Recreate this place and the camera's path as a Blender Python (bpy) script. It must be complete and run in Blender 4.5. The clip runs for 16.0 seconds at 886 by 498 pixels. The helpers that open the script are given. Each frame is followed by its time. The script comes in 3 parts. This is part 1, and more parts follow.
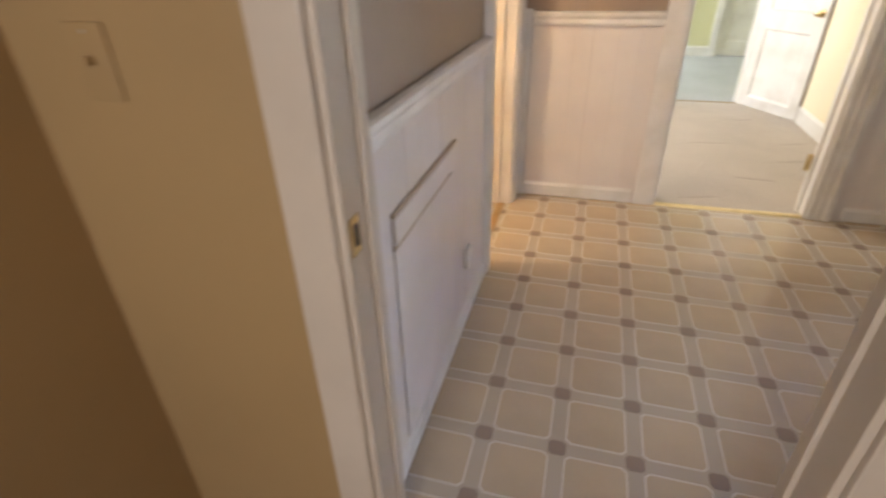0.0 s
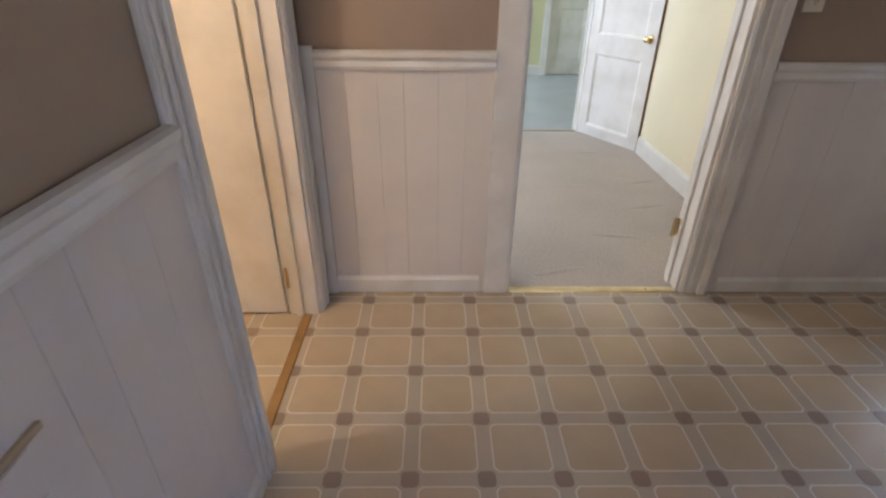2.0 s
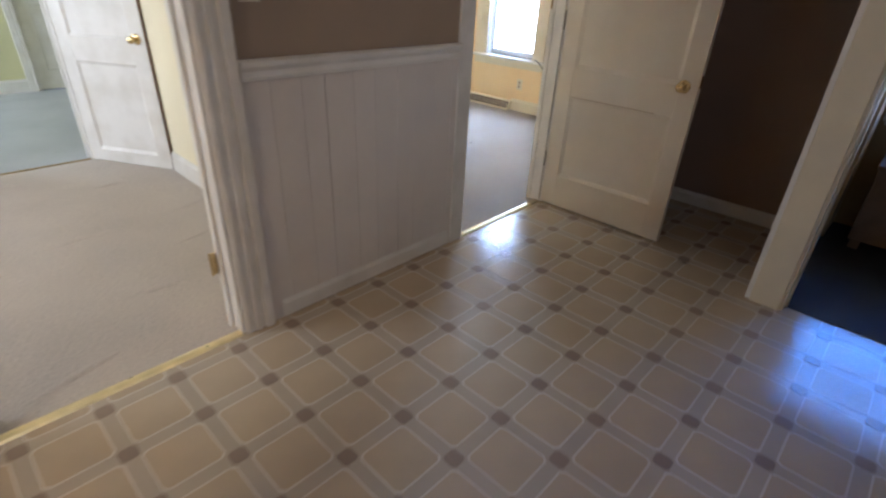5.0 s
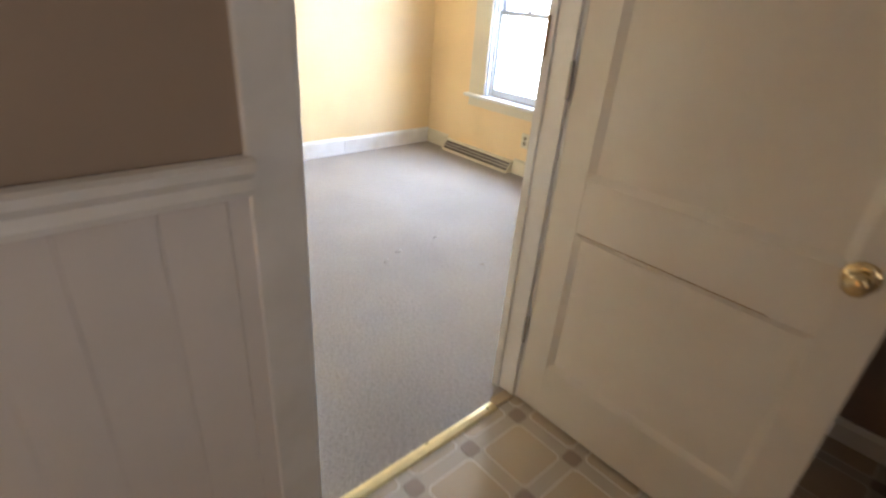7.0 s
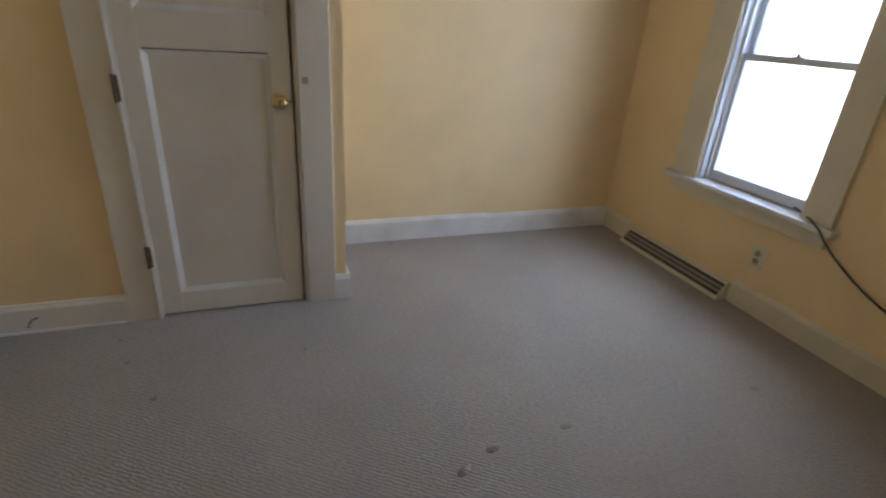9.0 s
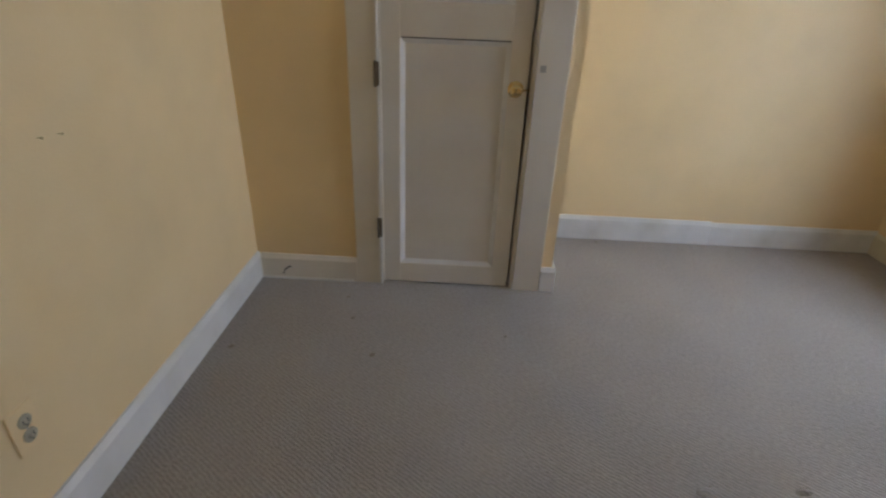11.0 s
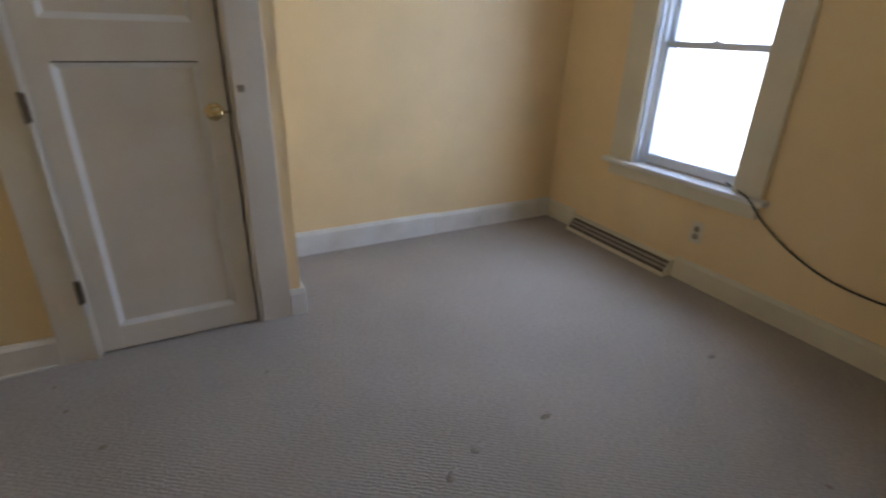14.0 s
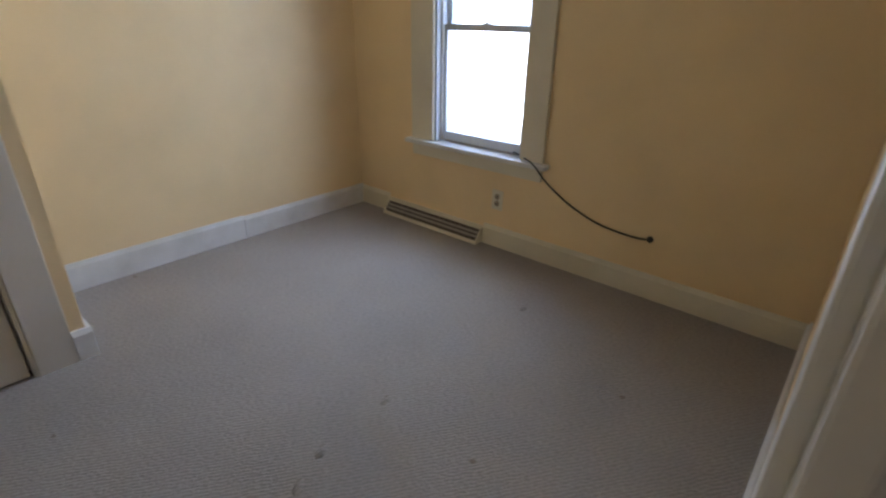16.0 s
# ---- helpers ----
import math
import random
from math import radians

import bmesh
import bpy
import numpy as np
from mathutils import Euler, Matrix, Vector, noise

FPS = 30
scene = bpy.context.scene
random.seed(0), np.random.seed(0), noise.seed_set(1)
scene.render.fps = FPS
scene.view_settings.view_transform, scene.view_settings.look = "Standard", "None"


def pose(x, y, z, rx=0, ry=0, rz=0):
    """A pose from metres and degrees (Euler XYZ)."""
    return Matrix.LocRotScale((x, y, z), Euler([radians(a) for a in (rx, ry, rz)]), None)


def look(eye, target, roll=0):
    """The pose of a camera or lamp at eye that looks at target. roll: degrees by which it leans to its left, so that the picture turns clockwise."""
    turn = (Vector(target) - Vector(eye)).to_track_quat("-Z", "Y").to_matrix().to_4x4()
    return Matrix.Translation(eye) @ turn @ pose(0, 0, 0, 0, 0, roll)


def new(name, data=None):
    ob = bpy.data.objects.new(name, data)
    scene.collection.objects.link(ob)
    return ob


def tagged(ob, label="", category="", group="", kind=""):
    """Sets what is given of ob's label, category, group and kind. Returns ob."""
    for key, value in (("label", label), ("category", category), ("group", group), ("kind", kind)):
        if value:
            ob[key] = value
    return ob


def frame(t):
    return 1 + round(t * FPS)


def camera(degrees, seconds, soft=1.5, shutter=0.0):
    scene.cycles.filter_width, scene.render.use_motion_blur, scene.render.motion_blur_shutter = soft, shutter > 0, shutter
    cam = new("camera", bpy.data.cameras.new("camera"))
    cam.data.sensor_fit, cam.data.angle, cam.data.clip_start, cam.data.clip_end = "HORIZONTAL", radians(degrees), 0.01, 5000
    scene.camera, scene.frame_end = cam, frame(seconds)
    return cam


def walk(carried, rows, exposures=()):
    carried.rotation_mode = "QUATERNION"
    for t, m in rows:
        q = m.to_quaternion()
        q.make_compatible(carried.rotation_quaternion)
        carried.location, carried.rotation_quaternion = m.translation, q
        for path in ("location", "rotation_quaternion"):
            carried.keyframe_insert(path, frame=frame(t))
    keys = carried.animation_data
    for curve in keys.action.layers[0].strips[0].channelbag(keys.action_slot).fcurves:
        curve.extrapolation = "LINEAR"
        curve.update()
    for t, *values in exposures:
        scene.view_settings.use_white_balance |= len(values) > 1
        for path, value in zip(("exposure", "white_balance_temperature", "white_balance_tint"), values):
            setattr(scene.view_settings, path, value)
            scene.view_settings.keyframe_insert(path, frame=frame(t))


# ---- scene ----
PATH = [
    (0, (-0.485, -2.905, 1.315), (-0.980, -1.248, 0.310), -1.59),
    (0.5, (-0.463, -2.658, 1.304), (-0.645, -0.955, 0.271), -0.26),
    (1, (-0.466, -2.335, 1.315), (-0.467, -0.577, 0.360), 0.22),
    (1.5, (-0.432, -2.039, 1.318), (-0.413, -0.278, 0.370), 0.39),
    (2, (-0.381, -1.870, 1.321), (-0.354, -0.128, 0.339), 0.56),
    (2.5, (-0.380, -1.823, 1.322), (-0.104, -0.099, 0.347), 0.14),
    (3, (-0.340, -1.808, 1.321), (0.228, -0.172, 0.321), -0.56),
    (3.5, (-0.291, -1.815, 1.322), (0.589, -0.322, 0.324), 0.10),
    (4, (-0.274, -1.803, 1.317), (0.842, -0.469, 0.329), 0.62),
    (4.2, (-0.258, -1.784, 1.310), (0.926, -0.509, 0.323), 0.78),
    (6.3, (1.164, -1.047, 1.275), (2.487, 0.117, 0.329), 3.32),
    (6.5, (1.305, -0.976, 1.287), (2.588, 0.252, 0.367), 4.40),
    (7, (1.628, -0.722, 1.280), (2.863, 0.563, 0.372), 4.71),
    (7.5, (1.949, -0.468, 1.275), (3.018, 0.942, 0.342), 1.95),
    (8, (2.219, -0.252, 1.261), (3.015, 1.319, 0.314), 3.40),
    (8.5, (2.362, 0.048, 1.248), (3.151, 1.670, 0.384), 4.93),
    (9, (2.515, 0.146, 1.238), (3.166, 1.848, 0.415), 4.06),
    (9.5, (2.524, 0.190, 1.231), (2.998, 1.927, 0.360), 3.79),
    (10, (2.499, 0.210, 1.238), (2.762, 1.976, 0.335), 2.93),
    (10.2, (2.473, 0.220, 1.243), (2.668, 1.993, 0.338), 2.94),
    (12.3, (2.356, 0.186, 1.210), (2.107, 1.975, 0.350), 0.91),
    (12.5, (2.361, 0.189, 1.210), (2.234, 1.996, 0.362), 1.53),
    (13, (2.370, 0.181, 1.207), (2.571, 2.004, 0.409), 1.86),
    (13.5, (2.416, 0.198, 1.211), (2.970, 1.949, 0.420), 2.15),
    (14, (2.451, 0.207, 1.217), (3.327, 1.816, 0.414), 1.78),
    (14.5, (2.487, 0.206, 1.218), (3.594, 1.657, 0.400), 0.91),
    (15, (2.514, 0.196, 1.218), (3.860, 1.422, 0.389), 1.53),
    (15.5, (2.543, 0.177, 1.218), (3.975, 1.284, 0.368), 0.99),
    (16, (2.512, 0.187, 1.221), (3.893, 1.368, 0.385), 0.95),
]
EXPOSURES = [(0, 1.25, 6850, 14), (1, 1.0, 6450, 14), (2.5, 0.53, 5650, 13), (4.2, 0.38, 5700, 13), (6.3, 1.12, 6600, 15), (7, 0.78, 6700, 15), (7.5, 0.36, 6700, 15), (8.1, -0.04, 6700, 15), (9, -1.06, 6700, 16),
             (10.2, -1.1, 6800, 16), (12.5, -0.56, 7050, 15), (13.5, -0.78, 6750, 16), (14.5, -1.25, 6450, 17), (15, -1.22, 6450, 17), (16, -1.06, 6450, 17)]
cam = camera(83.0, 16.0, 2.3, 0.5)
walk(cam, [(t, look(eye, target, roll)) for t, eye, target, roll in PATH], EXPOSURES)

# ---- light ----
world = bpy.data.worlds.new("world")
scene.world = world
world.use_nodes = True
wn = world.node_tree.nodes
sky = wn.new("ShaderNodeTexSky")
sky.sky_type = "NISHITA"
sky.sun_disc = False
sky.sun_elevation = radians(40)
sky.sun_rotation = radians(200)
world.node_tree.links.new(sky.outputs[0], wn["Background"].inputs[0])
wn["Background"].inputs[1].default_value = 0.08

sun = new("sun", bpy.data.lights.new("sun", "SUN"))
sun.data.energy, sun.data.angle, sun.data.color = 1.0, radians(12), (1.0, 0.95, 0.88)
sun.matrix_world = look((0, 0, 10), (3, 6, 2))


def window_light(name, eye, target, w, h, watts, color):
    lamp = new(name, bpy.data.lights.new(name, "AREA"))
    lamp.data.shape, lamp.data.size, lamp.data.size_y = "RECTANGLE", w, h
    lamp.data.energy, lamp.data.color = watts, color
    lamp.matrix_world = look(eye, target)
    return lamp


def bulb_light(name, place, watts, color, radius=0.06):
    lamp = new(name, bpy.data.lights.new(name, "POINT"))
    lamp.data.energy, lamp.data.color, lamp.data.shadow_soft_size = watts, color, radius
    lamp.location = place
    return lamp


DAY = (0.62, 0.80, 1.0)
WARM = (1.0, 0.88, 0.66)
window_light("bedroom_window_light", (4.96, 1.88, 1.2), (3.0, 1.88, 1.0), 0.55, 1.1, 56, DAY)
window_light("office_window_light", (4.1, -1.9, 1.05), (2.0, -1.9, 0.6), 0.8, 0.7, 1.1, (0.74, 0.88, 1.0))
window_light("middle_window_light", (-1.55, 1.7, 1.4), (1.0, 1.7, 0.8), 1.0, 1.2, 23, (0.92, 0.96, 1.0))
window_light("far_window_light", (-1.95, 4.6, 1.4), (1.0, 4.6, 0.8), 1.2, 1.2, 58, (0.80, 0.90, 1.0))
# added fill for the kitchen, in an unseen opening of wall_entry
window_light("kitchen_fill_light", (0.85, -2.19, 1.5), (0.6, 0.0, 0.9), 0.8, 1.0, 2.8, (0.97, 0.93, 0.90))
# added light from the unseen entry end, brightens the kitchen through the doorway
window_light("entry_fill_light", (-0.75, -5.1, 1.5), (-0.6, 0.0, 1.1), 1.1, 1.2, 16.5, (0.93, 0.95, 1.0))
bulb_light("bathroom_bulb", (-1.75, -1.0, 2.1), 22, WARM)


# ---- materials ----
def nodes_of(name):
    m = bpy.data.materials.new(name)
    m.use_nodes = True
    return m, m.node_tree.nodes, m.node_tree.links


def surface(name, color, rough=0.5, spots=0.06, grain=0.03, scale=3.0, fine=60.0, bump=0.05, metal=0.0, per_object=0.0, stain=None, gloss=0.5, ripple=0.0):
    """A painted or plain surface: large soft variation, fine grain, a little relief."""
    m, n, l = nodes_of(name)
    b = n["Principled BSDF"]
    b.inputs["Roughness"].default_value, b.inputs["Metallic"].default_value = rough, metal
    b.inputs["Specular IOR Level"].default_value = gloss
    co = n.new("ShaderNodeTexCoord")
    big, small = n.new("ShaderNodeTexNoise"), n.new("ShaderNodeTexNoise")
    big.inputs["Scale"].default_value, big.inputs["Detail"].default_value = scale, 4
    small.inputs["Scale"].default_value, small.inputs["Detail"].default_value = fine, 3
    l.new(co.outputs["Object"], big.inputs["Vector"])
    l.new(co.outputs["Object"], small.inputs["Vector"])
    mix = n.new("ShaderNodeMix")
    mix.data_type = "RGBA"
    dark = stain or tuple(c * (1 - 3 * spots) for c in color)
    mix.inputs[6].default_value = (*color, 1)
    mix.inputs[7].default_value = (*dark, 1)
    ramp = n.new("ShaderNodeMapRange")
    ramp.inputs[1].default_value, ramp.inputs[2].default_value = 0.42, 0.8
    l.new(big.outputs[0], ramp.inputs[0])
    l.new(ramp.outputs[0], mix.inputs[0])
    hsv = n.new("ShaderNodeHueSaturation")
    l.new(mix.outputs[2], hsv.inputs["Color"])
    val = n.new("ShaderNodeMath")
    val.operation = "MULTIPLY_ADD"
    val.inputs[1].default_value, val.inputs[2].default_value = 2 * grain, 1 - grain
    l.new(small.outputs[0], val.inputs[0])
    out = val
    if per_object:
        info = n.new("ShaderNodeObjectInfo")
        add = n.new("ShaderNodeMath")
        add.operation = "MULTIPLY_ADD"
        add.inputs[1].default_value = per_object
        l.new(info.outputs["Random"], add.inputs[0])
        l.new(val.outputs[0], add.inputs[2])
        out = add
    l.new(out.outputs[0], hsv.inputs["Value"])
    l.new(hsv.outputs[0], b.inputs["Base Color"])
    rr = n.new("ShaderNodeMath")
    rr.operation = "MULTIPLY_ADD"
    rr.inputs[1].default_value, rr.inputs[2].default_value = 0.16, rough - 0.08
    l.new(big.outputs[0], rr.inputs[0])
    l.new(rr.outputs[0], b.inputs["Roughness"])
    if bump:
        bp = n.new("ShaderNodeBump")
        bp.inputs["Strength"].default_value, bp.inputs["Distance"].default_value = bump, 0.01
        l.new(small.outputs[0], bp.inputs["Height"])
        l.new(bp.outputs[0], b.inputs["Normal"])
        if ripple:
            wavy, b2 = n.new("ShaderNodeTexNoise"), n.new("ShaderNodeBump")
            wavy.inputs["Scale"].default_value, wavy.inputs["Detail"].default_value = 26, 2
            geo = n.new("ShaderNodeNewGeometry")
            l.new(geo.outputs["Position"], wavy.inputs["Vector"])
            b2.inputs["Strength"].default_value, b2.inputs["Distance"].default_value = ripple, 0.01
            l.new(wavy.outputs[0], b2.inputs["Height"])
            l.new(b2.outputs[0], bp.inputs["Normal"])
    return m


def carpet_material(name, color):
    """Loop-pile carpet: rows of small loops, soft blotches."""
    m, n, l = nodes_of(name)
    b = n["Principled BSDF"]
    b.inputs["Roughness"].default_value = 0.95
    b.inputs["Specular IOR Level"].default_value = 0.15
    co = n.new("ShaderNodeTexCoord")
    warp = n.new("ShaderNodeTexNoise")
    warp.inputs["Scale"].default_value = 14
    shift = n.new("ShaderNodeVectorMath")
    shift.operation = "MULTIPLY_ADD"
    shift.inputs[1].default_value = (0.012, 0.012, 0)
    l.new(co.outputs["Object"], warp.inputs["Vector"])
    l.new(warp.outputs["Color"], shift.inputs[0])
    l.new(co.outputs["Object"], shift.inputs[2])
    lay = n.new("ShaderNodeMapping")
    lay.inputs["Rotation"].default_value = (0, 0, radians(35))
    l.new(shift.outputs[0], lay.inputs["Vector"])
    band = n.new("ShaderNodeTexWave")
    band.wave_type, band.bands_direction = "BANDS", "Y"
    band.inputs["Scale"].default_value, band.inputs["Distortion"].default_value = 26, 2.4
    band.inputs["Detail"].default_value, band.inputs["Detail Scale"].default_value = 2, 1.4
    l.new(lay.outputs[0], band.inputs["Vector"])
    tuft = n.new("ShaderNodeMapping")
    tuft.inputs["Scale"].default_value = (62, 120, 1)
    l.new(lay.outputs[0], tuft.inputs["Vector"])
    wave = n.new("ShaderNodeTexNoise")
    wave.inputs["Scale"].default_value, wave.inputs["Detail"].default_value = 1.0, 1.5
    l.new(tuft.outputs[0], wave.inputs["Vector"])
    both = n.new("ShaderNodeMath")
    both.operation = "MULTIPLY_ADD"
    both.inputs[1].default_value = 0.28
    l.new(band.outputs["Fac"], both.inputs[0])
    l.new(wave.outputs["Fac"], both.inputs[2])
    rows = n.new("ShaderNodeMapRange")
    rows.inputs[1].default_value, rows.inputs[2].default_value = 0.40, 0.86
    l.new(both.outputs[0], rows.inputs[0])
    loops = n.new("ShaderNodeTexVoronoi")
    loops.inputs["Scale"].default_value = 110
    l.new(co.outputs["Object"], loops.inputs["Vector"])
    blot = n.new("ShaderNodeTexNoise")
    blot.inputs["Scale"].default_value, blot.inputs["Detail"].default_value = 2.2, 5
    l.new(co.outputs["Object"], blot.inputs["Vector"])
    mix = n.new("ShaderNodeMix")
    mix.data_type = "RGBA"
    mix.inputs[6].default_value = (*color, 1)
    mix.inputs[7].default_value = (*(c * 0.72 for c in color), 1)
    l.new(blot.outputs[0], mix.inputs[0])
    mul = n.new("ShaderNodeMix")
    mul.data_type, mul.blend_type = "RGBA", "MULTIPLY"
    mul.inputs[0].default_value = 0.23
    l.new(mix.outputs[2], mul.inputs[6])
    l.new(rows.outputs[0], mul.inputs[7])
    l.new(mul.outputs[2], b.inputs["Base Color"])
    hsum = n.new("ShaderNodeMath")
    hsum.operation = "MULTIPLY_ADD"
    hsum.inputs[1].default_value = -0.7
    l.new(loops.outputs["Distance"], hsum.inputs[0])
    l.new(rows.outputs[0], hsum.inputs[2])
    bp = n.new("ShaderNodeBump")
    bp.inputs["Strength"].default_value, bp.inputs["Distance"].default_value = 0.4, 0.005
    l.new(hsum.outputs[0], bp.inputs["Height"])
    l.new(bp.outputs[0], b.inputs["Normal"])
    return m


def glow(name, color, strength):
    m, n, l = nodes_of(name)
    e = n.new("ShaderNodeEmission")
    e.inputs[0].default_value, e.inputs[1].default_value = (*color, 1), strength
    l.new(e.outputs[0], n["Material Output"].inputs[0])
    return m


def glass_material():
    m, n, l = nodes_of("window_glass")
    b = n["Principled BSDF"]
    b.inputs["Transmission Weight"].default_value, b.inputs["Roughness"].default_value = 1.0, 0.02
    b.inputs["IOR"].default_value = 1.45
    return m


TAUPE = surface("taupe_wall_paint", (0.34, 0.25, 0.182), 0.55, 0.05, 0.02, 2.0, 90, 0.06)
YELLOW = surface("yellow_wall_paint", (0.83, 0.612, 0.335), 0.55, 0.035, 0.02, 2.4, 120, 0.08)
CREAM = surface("cream_wall_paint", (0.84, 0.75, 0.54), 0.6, 0.03, 0.02, 1.6, 120, 0.05)
OLIVE = surface("pale_olive_wall_paint", (0.60, 0.57, 0.34), 0.6, 0.03, 0.02, 1.6, 120, 0.05)
TAN = surface("tan_wall_paint", (0.35, 0.222, 0.095), 0.6, 0.05, 0.02, 1.6, 90, 0.05)
BROWN = surface("brown_wall_paint", (0.29, 0.205, 0.16), 0.55, 0.05, 0.02, 1.6, 90, 0.05)
WHITE = surface("white_trim_paint", (0.76, 0.73, 0.69), 0.38, 0.03, 0.02, 5.0, 45, 0.05, stain=(0.62, 0.58, 0.52))
BOARD = surface("white_wainscot_paint", (0.71, 0.65, 0.60), 0.42, 0.04, 0.02, 2.5, 40, 0.05, per_object=0.03, stain=(0.62, 0.56, 0.52))
DOORWHITE = surface("off_white_door_paint", (0.72, 0.65, 0.55), 0.42, 0.04, 0.02, 2.0, 50, 0.06, stain=(0.62, 0.54, 0.44))
CEILING = surface("white_ceiling_paint", (0.78, 0.76, 0.72), 0.9, 0.03, 0.03, 2, 70, 0.2)
BRASS = surface("polished_brass", (0.74, 0.58, 0.32), 0.2, 0.05, 0.03, 20, 200, 0.02, metal=1.0)
OLDBRASS = surface("tarnished_brass", (0.36, 0.25, 0.11), 0.4, 0.1, 0.05, 40, 200, 0.05, metal=1.0)
STEEL = surface("dull_steel", (0.42, 0.39, 0.36), 0.4, 0.05, 0.04, 30, 200, 0.03, metal=1.0)
DARKBRASS = surface("blackened_brass", (0.13, 0.095, 0.06), 0.45, 0.1, 0.05, 40, 200, 0.05, metal=0.8)
STRIP = surface("gold_threshold_strip", (0.80, 0.66, 0.36), 0.3, 0.1, 0.05, 12, 150, 0.03, metal=0.7)
WORNSTRIP = surface("worn_brown_strip", (0.34, 0.19, 0.06), 0.45, 0.1, 0.06, 10, 80, 0.05)
SCUFF = surface("tan_scuffed_wood", (0.46, 0.35, 0.23), 0.5, 0.1, 0.05, 8, 60, 0.05)
VINYL = surface("vinyl_lavender_band", (0.49, 0.415, 0.33), 0.13, 0.05, 0.05, 3, 300, 0.02, gloss=0.4, ripple=0.1)
TILE = surface("vinyl_tan_square", (0.50, 0.40, 0.285), 0.13, 0.05, 0.05, 3, 300, 0.02, per_object=0.05, gloss=0.4, ripple=0.1)
LINE = surface("vinyl_white_line", (0.68, 0.62, 0.54), 0.13, 0.04, 0.03, 3, 200, 0.01, gloss=0.4, ripple=0.1)
DOT = surface("vinyl_brown_dot", (0.30, 0.235, 0.19), 0.13, 0.06, 0.05, 3, 300, 0.02, per_object=0.05, gloss=0.4, ripple=0.1)
CARPET = carpet_material("beige_loop_carpet", (0.455, 0.40, 0.355))
CARPET_GREY = carpet_material("grey_beige_carpet", (0.64, 0.56, 0.49))
CARPET_BLUE = carpet_material("blue_grey_carpet", (0.55, 0.56, 0.56))
# off-white trim darkened in its colour for the shade on the entry casing
SHADED_ENTRYTRIM = surface("shaded_entry_trim_paint", (0.56, 0.47, 0.37), 0.45, 0.05, 0.02, 3, 50, 0.05)
CREAMTRIM = surface("cream_trim_paint", (0.70, 0.62, 0.47), 0.45, 0.04, 0.02, 3, 50, 0.05)
RAWWOOD = surface("bare_brown_wood", (0.20, 0.12, 0.07), 0.55, 0.12, 0.08, 6, 60, 0.1)
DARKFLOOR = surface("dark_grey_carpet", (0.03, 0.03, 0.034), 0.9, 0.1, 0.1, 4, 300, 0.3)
DARK = surface("dark_gap", (0.02, 0.018, 0.015), 0.8, 0, 0.02)
GRILLE = surface("dusty_brown_grille", (0.085, 0.062, 0.048), 0.7, 0.1, 0.05, 20, 200, 0.05)
SLOT = surface("grey_grille_metal", (0.34, 0.30, 0.27), 0.5, 0.05, 0.04, 20, 200, 0.04, metal=0.3)
RUBBER = surface("black_cable_rubber", (0.02, 0.018, 0.018), 0.5, 0.05, 0.02)
IVORY = surface("ivory_plastic", (0.72, 0.65, 0.52), 0.35, 0.02, 0.01)
SOCKET = surface("brown_socket_plastic", (0.34, 0.26, 0.18), 0.4, 0.03, 0.02)
SOCKET_OLD = surface("grey_painted_socket", (0.40, 0.34, 0.24), 0.5, 0.06, 0.03, 40)
SASH = surface("grey_white_sash_paint", (0.62, 0.64, 0.66), 0.4, 0.05, 0.03, 6, 60, 0.05)
# dark carpet colour for stains and for the shade painted beside tufts
STAIN_SHADE = surface("carpet_stain_and_tuft_shade", (0.24, 0.19, 0.15), 0.95, 0.05, 0.05, 30, 200, 0.2)
OUTSIDE = glow("bright_overcast_daylight", (0.92, 0.97, 1.0), 11.0)
on, ol = OUTSIDE.node_tree.nodes, OUTSIDE.node_tree.links
oc, osep, orng, omix = on.new("ShaderNodeTexCoord"), on.new("ShaderNodeSeparateXYZ"), on.new("ShaderNodeMapRange"), on.new("ShaderNodeMix")
omix.data_type = "RGBA"
omix.inputs[6].default_value, omix.inputs[7].default_value = (0.86, 0.94, 1.0, 1), (0.05, 0.27, 1.0, 1)
orng.inputs[1].default_value, orng.inputs[2].default_value = 0.9, 2.3
ol.new(oc.outputs["Object"], osep.inputs[0])
ol.new(osep.outputs["Z"], orng.inputs[0])
ol.new(orng.outputs[0], omix.inputs[0])
ol.new(omix.outputs[2], on["Emission"].inputs[0])
GLASS = glass_material()


# ---- makers ----
def add_box(bm, x0, x1, y0, y1, z0, z1, bevel=0.0):
    r = bmesh.ops.create_cube(bm, size=1.0)
    vs = r["verts"]
    for v in vs:
        v.co = Vector((x0 + (v.co.x + 0.5) * (x1 - x0), y0 + (v.co.y + 0.5) * (y1 - y0), z0 + (v.co.z + 0.5) * (z1 - z0)))
    if bevel:
        es = list({e for v in vs for e in v.link_edges})
        bmesh.ops.bevel(bm, geom=es, offset=bevel, segments=2, affect="EDGES", profile=0.6)
    return bm


def box(x0, x1, y0, y1, z0, z1, bevel=0.0):
    return add_box(bmesh.new(), x0, x1, y0, y1, z0, z1, bevel)


def lathe(profile, steps=24):
    """A turned shape about local z from (radius, height) pairs."""
    bm = bmesh.new()
    rings = []
    for r, z in profile:
        rings.append([bm.verts.new((r * math.cos(a), r * math.sin(a), z)) for a in [2 * math.pi * k / steps for k in range(steps)]])
    for a, b in zip(rings, rings[1:]):
        for k in range(steps):
            bm.faces.new((a[k], a[(k + 1) % steps], b[(k + 1) % steps], b[k]))
    bm.faces.new(rings[0][::-1])
    bm.faces.new(rings[-1])
    return bm


